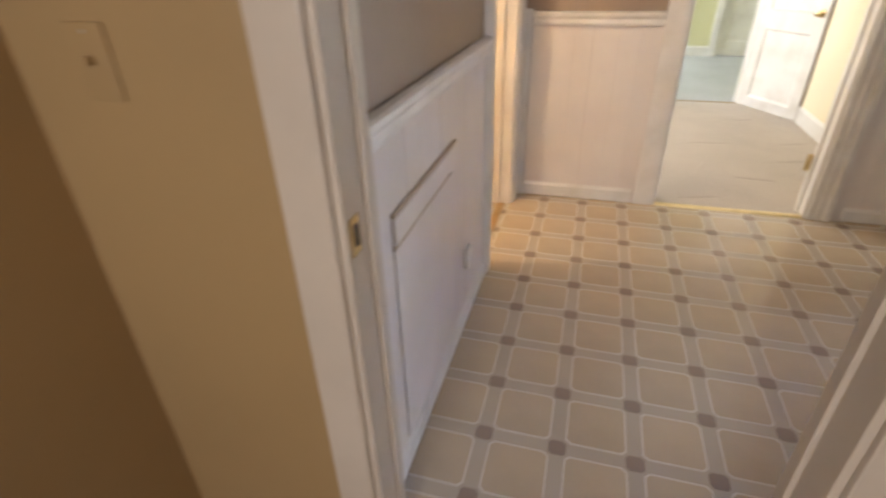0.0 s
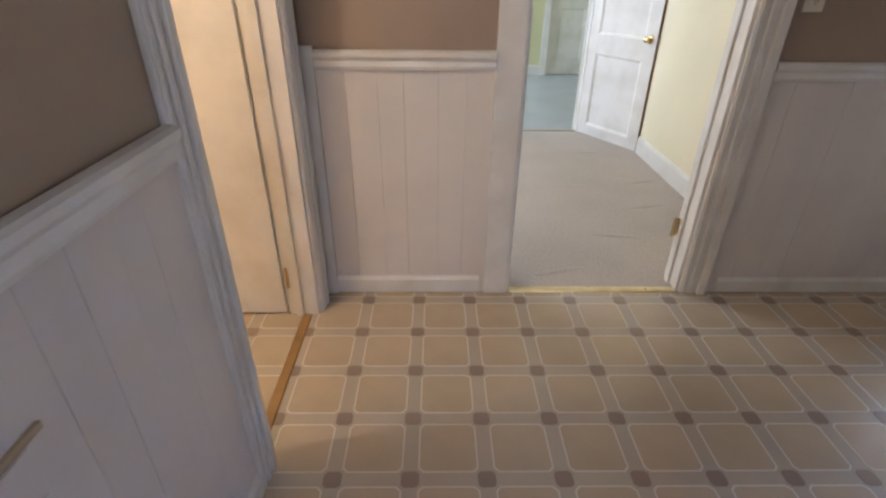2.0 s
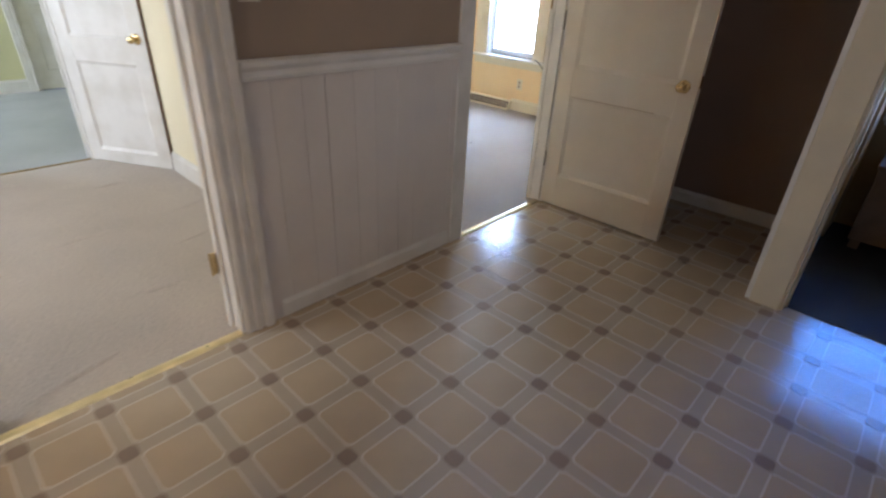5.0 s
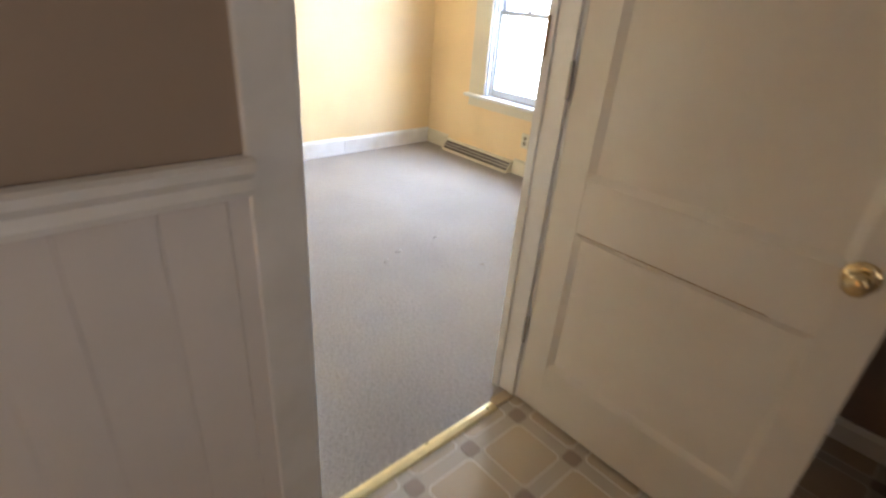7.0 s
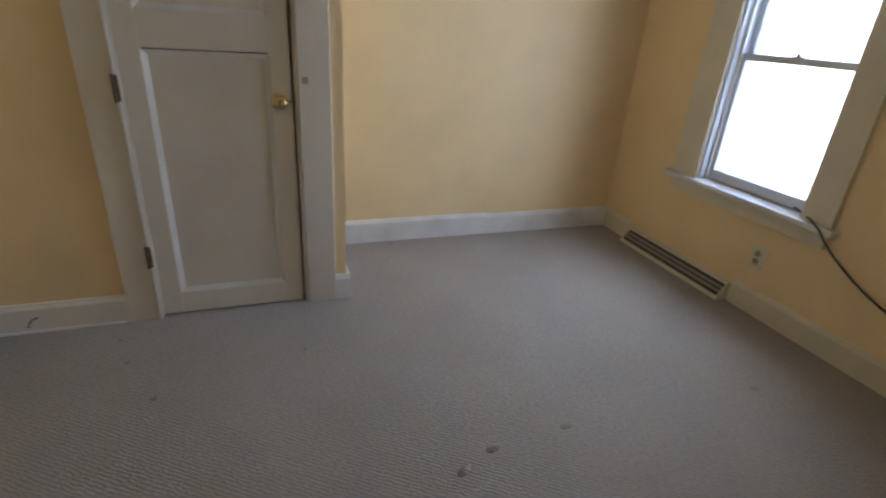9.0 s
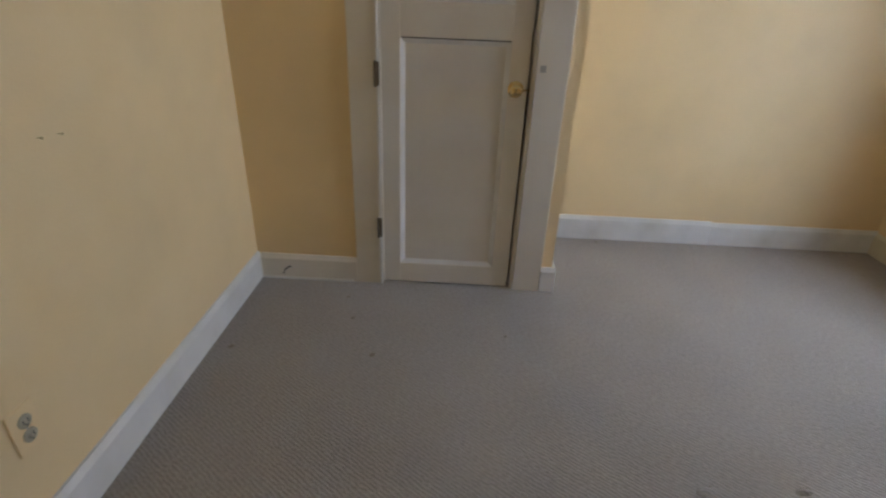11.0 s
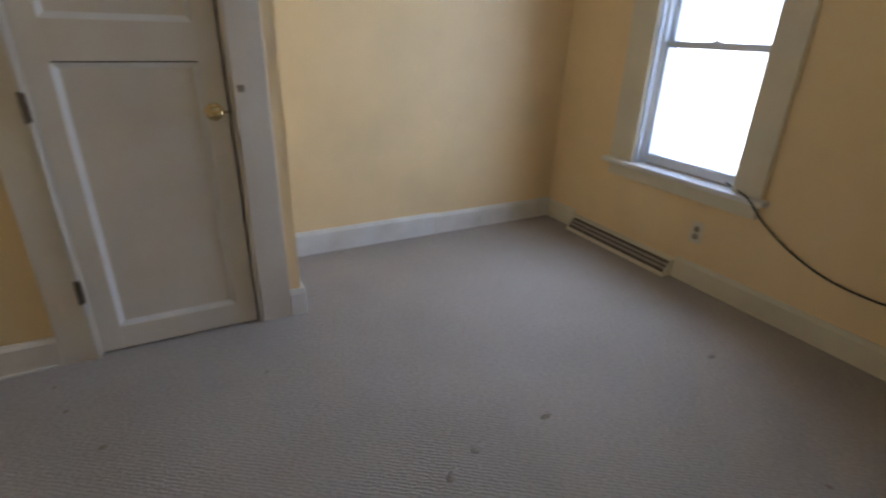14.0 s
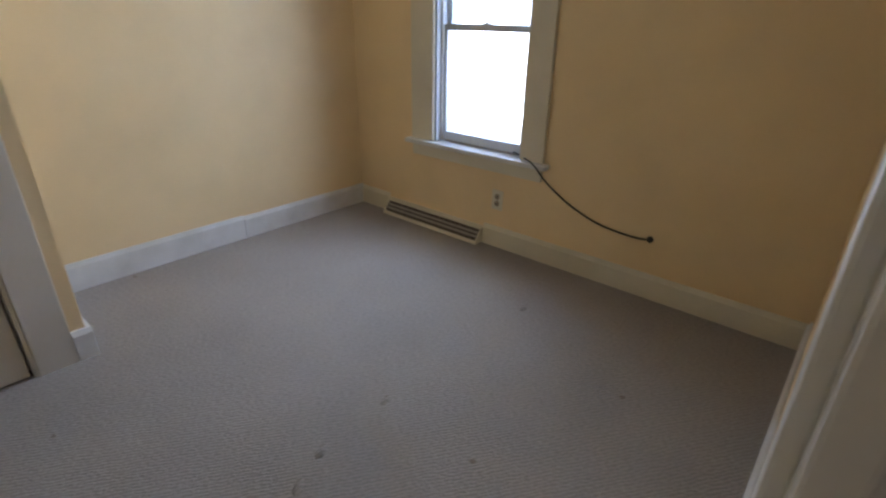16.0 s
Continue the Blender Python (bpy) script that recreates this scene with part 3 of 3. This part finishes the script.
part("strike_hole", box(0.0205, 0.0212, 0.019, 0.033, 0.868, 0.902), DARK, strike)

# closet door in the bedroom
d7 = door_leaf("door", pose(2.067, 2.269, 0), 0.578, 1.955, ((0.112, 1.088), (1.215, 1.86)), "off-white closet door with a long lower panel, closed", stile=0.075, mould_paint=WHITE)
knob(d7, pose(0.532, 0, 0.915, 90, 0, 0))
part("key_lever", box(0.562, 0.584, -0.012, -0.004, 0.910, 0.918, 0.002), OLDBRASS, d7)
part("bead", box(0.003, 0.015, -0.024, -0.0165, 0.0, 1.98, 0.003), WHITE, f7, "white painted bead")
part("paint_crack", box(0.08, 0.50, -0.0006, 0.004, 1.0865, 1.0905), DARK, d7, "dark crack along the panel")
for hz in (0.30, 0.955, 1.7):
    hinge(f7, 0.002, -0.0245, hz, DARKBRASS, 0.014)
part("latch_plate", box(0.637, 0.660, -0.0185, -0.016, 0.985, 1.01), STEEL, f7, "small painted latch keeper")

# door of the middle room, standing open
d5 = door_leaf("door", pose(0.905, 2.685, 0, 0, 0, -60), 0.685, 2.01, ((0.10, 0.70), (0.85, 1.90)), "white two-panel wooden door standing half open", mat=WHITE)
part("lock_edge", box(0.6852, 0.6885, 0.001, 0.034, 0.01, 2.0), RAWWOOD, d5, "bare brown wooden edge")
knob(d5, pose(0.625, 0, 0.86, 90, 0, 0))
knob(d5, pose(0.625, 0.035, 0.86, -90, 0, 0))

# closed door at the end of the far room
d6 = door_leaf("door", pose(1.16, 5.47, 0), 0.55, 2.02, ((0.2, 0.85), (1.0, 1.9)), "plain white closed door", mat=WHITE)
knob(d6, pose(0.50, 0, 0.9, 90, 0, 0))

# bathroom door, flush and open against the wall
d3 = door_leaf("door", pose(-1.024, -0.112, 0, 0, 0, 180) @ Matrix.Translation((0, -0.035, 0)), 0.72, 2.02, (), "flush white bathroom door standing open", mat=WHITE)
for hz in (0.19, 1.8):
    hinge(f3, 0.749, 0.118, hz, BRASS, 0.02)
hinge(f1, D1[1] - D1[0] - 0.05, 0.10, 0.29, BRASS, 0.036)
hinge(f1, D1[1] - D1[0] - 0.05, 0.10, 1.7, OLDBRASS, 0.032)
strike4 = part("strike_plate", box(0.018, 0.0205, 0.010, 0.044, 0.890, 0.960, 0.0005), BRASS, f4, "brass strike plate")
part("strike_hole", box(0.0205, 0.0212, 0.020, 0.038, 0.905, 0.945), DARK, strike4)


# ---- bedroom window ----
win = thing("window_1", pose(4.77, WY[0], 0, 0, 0, 90), "white double-hung window with grey-white sashes", "window", kind="structure")
WW = WY[1] - WY[0]
# local x runs along the wall, local -y points out of doors
part("casing", box(-0.135, 0.006, 0, 0.02, WZ[0] + 0.005, WZ[1] + 0.12, 0.004), CREAMTRIM, win)
part("casing", box(WW - 0.006, WW + 0.165, 0, 0.02, WZ[0] + 0.005, WZ[1] + 0.12, 0.004), CREAMTRIM, win)
part("casing", box(0.006, WW - 0.006, 0, 0.02, WZ[1] - 0.006, WZ[1] + 0.12, 0.004), CREAMTRIM, win)
part("sill", box(-0.165, WW + 0.195, -0.06, 0.055, WZ[0] - 0.022, WZ[0] + 0.004, 0.006), WHITE, win, "white painted window stool")
part("apron", box(-0.13, WW + 0.16, 0, 0.018, WZ[0] - 0.095, WZ[0] - 0.023, 0.004), CREAMTRIM, win)
for a, b in ((0.0, 0.02), (WW - 0.02, WW)):
    part("jamb", box(a, b, -0.17, 0.001, WZ[0] + 0.004, WZ[1]), SASH, win)
part("head", box(0.02, WW - 0.02, -0.17, 0.001, WZ[1] - 0.02, WZ[1]), SASH, win)
part("outer_sill", box(0.02, WW - 0.02, -0.22, -0.061, WZ[0] - 0.03, WZ[0] + 0.012, 0.003), SASH, win)
part("stop_bead", box(0.02, 0.034, -0.045, -0.03, WZ[0] + 0.012, WZ[1] - 0.02, 0.002), WHITE, win)
part("stop_bead", box(WW - 0.034, WW - 0.02, -0.045, -0.03, WZ[0] + 0.012, WZ[1] - 0.02, 0.002), WHITE, win)


def sash(name, y0, y1, z0, z1, low, top):
    s = part(name, box(0.021, 0.052, y0, y1, z0, z1, 0.003), SASH, win, "grey-white painted window sash")
    part("stile", box(WW - 0.052, WW - 0.021, y0, y1, z0, z1, 0.003), SASH, s)
    part("rail", box(0.052, WW - 0.052, y0, y1, z0, z0 + low, 0.003), SASH, s)
    part("rail", box(0.052, WW - 0.052, y0, y1, z1 - top, z1, 0.003), SASH, s)
    g = part("pane", box(0.050, WW - 0.050, (y0 + y1) / 2 - 0.002, (y0 + y1) / 2 + 0.002, z0 + low - 0.003, z1 - top + 0.003), GLASS, s)
    g.visible_shadow = False
    return s


low = sash("lower_sash", -0.08, -0.047, WZ[0] + 0.013, 1.195, 0.05, 0.032)
sash("upper_sash", -0.118, -0.085, 1.165, WZ[1] - 0.021, 0.032, 0.04)
lock = part("sash_lock", box(WW / 2 - 0.03, WW / 2 + 0.03, -0.075, -0.052, 1.1955, 1.202, 0.002), STEEL, low)
part("lever", lathe([(0.012, 0), (0.012, 0.006), (0.005, 0.012), (0.005, 0.02)], 12), STEEL, low, m=pose(WW / 2 + 0.005, -0.064, 1.2025))
part("track", box(0.053, WW - 0.053, -0.061, -0.047, WZ[0] + 0.0045, WZ[0] + 0.0125), SLOT, win, "dark metal sill track")

bg = structure("backdrop", box(9.0, 9.05, -8, 12, -0.6, 9), OUTSIDE, "blown-out white daylight outside the windows", "backdrop")

chest = thing("chest", pose(3.80, -1.92, 0.004), "dark brown wooden chest with a pale cloth under the office window", "chest")
part("body", box(-0.18, 0.18, -0.42, 0.42, 0.05, 0.46, 0.006), RAWWOOD, chest)
part("lid", box(-0.19, 0.19, -0.43, 0.43, 0.462, 0.49, 0.006), RAWWOOD, chest)
for fx in (-0.15, 0.15):
    for fy in (-0.38, 0.38):
        part("foot", box(fx - 0.025, fx + 0.025, fy - 0.025, fy + 0.025, 0, 0.049, 0.004), RAWWOOD, chest)
cloth = tagged(new("folded_cloth", mesh_of("folded_cloth", box(-0.12, 0.15, -0.36, 0.38, 0.0, 0.05, 0.02), surface("pale_pink_cloth", (0.55, 0.45, 0.45), 0.9, 0.1, 0.1, 12, 120, 0.4))), "pale folded cloth on the dark chest", "cloth")
cloth.matrix_basis = pose(3.80, -1.92, 0.4945)
owin = thing("window_2", pose(4.0, -2.35, 0, 0, 0, 90), "white office window glaring with daylight", "window", kind="structure")
part("sill", box(-0.03, 0.93, -0.05, 0.03, 0.64, 0.662, 0.004), WHITE, owin)
part("casing", box(-0.08, 0.0, 0, 0.018, 0.66, 1.54, 0.004), WHITE, owin)
part("casing", box(0.9, 0.945, 0, 0.018, 0.66, 1.54, 0.004), WHITE, owin)
part("stile", box(0.0, 0.04, -0.08, -0.045, 0.663, 1.46, 0.003), SASH, owin)
part("stile", box(0.86, 0.9, -0.08, -0.045, 0.663, 1.46, 0.003), SASH, owin)
part("rail", box(0.04, 0.86, -0.08, -0.045, 0.663, 0.71, 0.003), SASH, owin)
part("rail", box(0.04, 0.86, -0.08, -0.045, 1.06, 1.10, 0.003), SASH, owin)
part("rail", box(0.04, 0.86, -0.08, -0.045, 1.42, 1.46, 0.003), SASH, owin)
opane = part("pane", box(0.038, 0.862, -0.064, -0.060, 0.70, 1.46), GLASS, owin)
opane.visible_shadow = False

# ---- bedroom things ----
heater = thing("baseboard_register", pose(4.77, 1.80, 0, 0, 0, 90), "low cream baseboard air register with dusty brown slots", "register")
LEN = 0.79
part("back_plate", prism([(0.001, 0.008), (0.006, 0.008), (0.006, 0.105), (0.001, 0.105)], LEN), CREAMTRIM, heater)
part("top", prism([(0.006, 0.092), (0.030, 0.088), (0.033, 0.092), (0.031, 0.1), (0.006, 0.105)], LEN), CREAMTRIM, heater)
part("foot", prism([(0.006, 0.008), (0.082, 0.008), (0.082, 0.022), (0.076, 0.027), (0.006, 0.027)], LEN), CREAMTRIM, heater)
part("grille_bed", prism([(0.010, 0.0275), (0.070, 0.0275), (0.024, 0.087), (0.010, 0.0875)], LEN - 0.02), GRILLE, heater, "dark slotted opening", pose(0.01, 0, 0))
for k in range(2):
    part("slat", prism([(0.060 - k * 0.016, 0.044 + k * 0.019), (0.067 - k * 0.016, 0.046 + k * 0.019), (0.059 - k * 0.016, 0.056 + k * 0.019), (0.052 - k * 0.016, 0.054 + k * 0.019)], LEN - 0.012), SLOT, heater, m=pose(0.006, 0, 0))
for x in (0.0, LEN - 0.006):
    part("end_cap", prism([(0.006, 0.0275), (0.078, 0.0275), (0.034, 0.09), (0.006, 0.0915)], 0.006), CREAMTRIM, heater, m=pose(x, 0, 0))


def outlet_plate(name, m, label, toggles=False, plate=None, socket=None):
    """A duplex outlet or a switch plate: local x across, local z up, front at -y."""
    g = thing(name, m, label, "outlet" if not toggles else "light switch")
    plate, socket = plate or IVORY, socket or IVORY
    part("plate", box(-0.036, 0.036, -0.006, 0, -0.058, 0.058, 0.003), plate, g)
    for dz in (-0.02, 0.02):
        if toggles:
            continue
        face = part("socket", lathe([(0.017, 0), (0.017, 0.003), (0.015, 0.004)], 20), socket, g, m=pose(0, -0.006, dz, 90, 0, 0))
        part("slot", box(-0.007, -0.005, -0.0115, -0.0095, dz - 0.005, dz + 0.006), DARK, g)
        part("slot", box(0.005, 0.007, -0.0115, -0.0095, dz - 0.005, dz + 0.006), DARK, g)
        part("slot", box(-0.002, 0.002, -0.0115, -0.0095, dz - 0.012, dz - 0.008), DARK, g)
    if toggles:
        part("toggle", box(-0.005, 0.005, -0.020, -0.006, -0.002, 0.012, 0.002), plate, g)
    part("screw", lathe([(0.003, 0), (0.003, 0.001)], 10), STEEL, g, m=pose(0, -0.006, 0.0 if not toggles else 0.045, 90, 0, 0))
    return g


outlet_plate("outlet", pose(4.77, 1.715, 0.288, 0, 0, -90), "cream outlet with brown sockets on the window wall", False, CREAMTRIM, SOCKET)
outlet_plate("outlet", pose(1.468, 0.975, 0.352, 0, 0, 90), "painted-over outlet with grey sockets on yellow wall", False, YELLOW, SOCKET_OLD)
outlet_plate("outlet", pose(0.945, 0.075, 1.25), "ivory outlet plate above the kitchen chair rail", False)
outlet_plate("outlet", pose(-0.545, 0.075, 1.325), "ivory outlet plate on the taupe kitchen wall", False)
outlet_plate("light_switch", pose(-1.212, -2.28, 1.19), "brownish light switch plate on the tan entry wall", True, TAN, TAN)

jack = thing("phone_jack", pose(-0.882, -1.28, 0.31, 0, 0, 90), "small white surface phone jack on the wainscot", "phone jack")
part("body", box(-0.03, 0.03, -0.028, 0, -0.04, 0.04, 0.006), WHITE, jack)
part("cover_line", box(-0.031, 0.031, -0.010, -0.008, -0.041, 0.041), DARK, jack)

# cable from the window to the wall
cu = bpy.data.curves.new("cable", "CURVE")
cu.dimensions, cu.bevel_depth, cu.bevel_resolution = "3D", 0.0045, 3
pts = [(4.815, 1.66, 0.565), (4.76, 1.57, 0.566), (4.712, 1.47, 0.552), (4.705, 1.415, 0.50), (4.755, 1.38, 0.435), (4.762, 1.26, 0.36), (4.76, 1.10, 0.305), (4.76, 0.96, 0.293), (4.762, 0.88, 0.292), (4.771, 0.848, 0.30)]
sp = cu.splines.new("NURBS")
sp.points.add(len(pts) - 1)
for q, p in zip(sp.points, pts):
    q.co = (*p, 1)
sp.use_endpoint_u, sp.order_u = True, 3
tmp = bpy.data.objects.new("tmp", cu)
cable_mesh = bpy.data.meshes.new_from_object(tmp)
bpy.data.objects.remove(tmp)
cable_mesh.materials.append(RUBBER)
cable = tagged(new("cable", cable_mesh), "thin black coaxial cable from window to wall", "cable")
part("wall_plug", lathe([(0.016, 0), (0.015, 0.006), (0.008, 0.010), (0.006, 0.022)], 16), RUBBER, cable, m=pose(4.77, 0.848, 0.30, 0, -90, 0))

for k, (y, z) in enumerate(((1.255, 0.924), (1.315, 0.919))):
    nail = tagged(new("nail", mesh_of("nail", lathe([(0.0012, -0.01), (0.0012, 0.010), (0.003, 0.010), (0.003, 0.012)], 8), OLDBRASS)), "small rusty nail in the yellow plaster wall", "nail", "nails in the wall")
    nail.matrix_basis = pose(1.468, y, z, 0, 90, 0)

# ---- kitchen floor pieces ----
S = 0.2286


def octagon(bm, half, cut, z):
    h, c = half, half - cut
    ring = [(-c, -h), (c, -h), (h, -c), (h, c), (c, h), (-c, h), (-h, c), (-h, -c)]
    f = [bm.verts.new((x, y, z)) for x, y in ring]
    return f


def piece_mesh(name, half, cut, border, mats, z):
    """A flat inlay: white border ring round a coloured field, with a shallow edge."""
    bm = bmesh.new()
    rings = [octagon(bm, half, cut, 0.0002), octagon(bm, half - 0.0004, cut, z)]
    if border:
        rings += [octagon(bm, half - border, cut * 0.86, z)]
    for i, (a, b) in enumerate(zip(rings, rings[1:])):
        for k in range(8):
            f = bm.faces.new((a[k], a[(k + 1) % 8], b[(k + 1) % 8], b[k]))
            f.material_index = 1 if border else 0
    bm.faces.new(rings[-1]).material_index = 0
    return mesh_of(name, bm, *mats)


tile_me = piece_mesh("tile", S * 0.402, 0.015, 0.0055, (TILE, LINE), 0.0008)
dot_me = piece_mesh("dot", 0.027, 0.010, 0.0, (DOT,), 0.0009)
for i in range(-10, 16):
    for j in range(-1, 11):
        x, y = (i + 0.5) * S, -(j + 0.5) * S
        inside = -1.62 < y < 0.02 if x < -1.0 else (-0.95 < y < 0.0 if x < -0.88 else -2.32 < y < 0.12)
        if inside and x < 3.6:
            ob = new("tile", tile_me)
            ob.parent, ob.location = floor_k, (x, y, 0)
        xd, yd = i * S, -j * S
        if -2.3 < xd < 3.6 and -2.3 < yd < 0.12 and (xd > -0.86 or (-1.6 < yd < 0.03 if xd < -0.99 else -0.84 < yd < -0.1)):
            ob = new("dot", dot_me)
            ob.parent, ob.location = floor_k, (xd, yd, 0)



def mark(parent, x, y, rx, ry, turn, depth, material, name, z=0.006):
    """A low rounded rise, worn spot or painted crescent of shade lying on a carpet."""
    bm = bmesh.new()
    steps, rings = 14, 4
    loops = []
    for r in range(rings):
        q = 1 - r / rings
        loops.append([bm.verts.new((rx * q * math.cos(2 * math.pi * k / steps) * (1 + 0.12 * math.sin(3 * k)), ry * q * math.sin(2 * math.pi * k / steps), depth * (1 - q * q))) for k in range(steps)])
    for a, b in zip(loops, loops[1:]):
        for k in range(steps):
            bm.faces.new((a[k], a[(k + 1) % steps], b[(k + 1) % steps], b[k]))
    bm.faces.new(loops[-1])
    ob = part(name, bm, material, parent, m=pose(x, y, z, 0, 0, turn), smooth=True)
    return ob


floor_b, floor_m = bpy.data.objects["floor_bedroom"], bpy.data.objects["floor_middle"]
for x, y, rx, ry in ((2.10, 1.717, 0.012, 0.010), (1.557, 1.72, 0.011, 0.009), (1.978, 1.952, 0.010, 0.007), (1.925, 2.113, 0.009, 0.006), (3.42, 0.83, 0.010, 0.008), (2.617, 1.88, 0.008, 0.006), (4.0, 0.607, 0.010, 0.008), (3.2, 2.83, 0.014, 0.007)):
    mark(floor_b, x, y, rx * 1.1, ry * 1.1, 30 * x, 0.0012, STAIN_SHADE, "carpet_stain")
for x, y, rx, ry, turn in ((3.138, 1.20, 0.030, 0.017, 20), (3.016, 1.143, 0.030, 0.014, 35), (3.425, 1.22, 0.026, 0.013, 10), (4.27, 1.195, 0.024, 0.012, 0)):
    mark(floor_b, x, y, rx, ry, turn, 0.010, CARPET, "carpet_tuft")
    # dark crescent that paints the tuft's shaded side onto the carpet
    mark(floor_b, x + 0.006, y + ry * 0.8, rx * 0.7, 0.005, turn, 0.0012, STAIN_SHADE, "tuft_shade")
for x, y, rx, turn in ((0.84, 2.08, 0.12, 12), (0.30, 2.42, 0.16, 5), (1.08, 1.44, 0.13, 18), (0.95, 1.02, 0.16, 14), (0.22, 0.24, 0.16, 16), (0.45, 1.35, 0.2, 8), (0.62, 0.62, 0.15, -6)):
    mark(floor_m, x, y, rx, 0.022, turn, 0.006, CARPET_GREY, "carpet_ripple")

# a crack in the paint of the closet baseboard
crack = bmesh.new()
for k, (x, z) in enumerate(((1.590, 0.035), (1.597, 0.050), (1.604, 0.060), (1.614, 0.068), (1.624, 0.071))):
    add_box(crack, x - 0.005, x + 0.005, 2.2462, 2.2468, z - 0.0035, z + 0.0035)
base_2 = bpy.data.objects["baseboard_2"]
chip = part("paint_chip", crack, DARK, base_2, "dark crack in the paint")
chip.matrix_parent_inverse = base_2.matrix_basis.inverted()
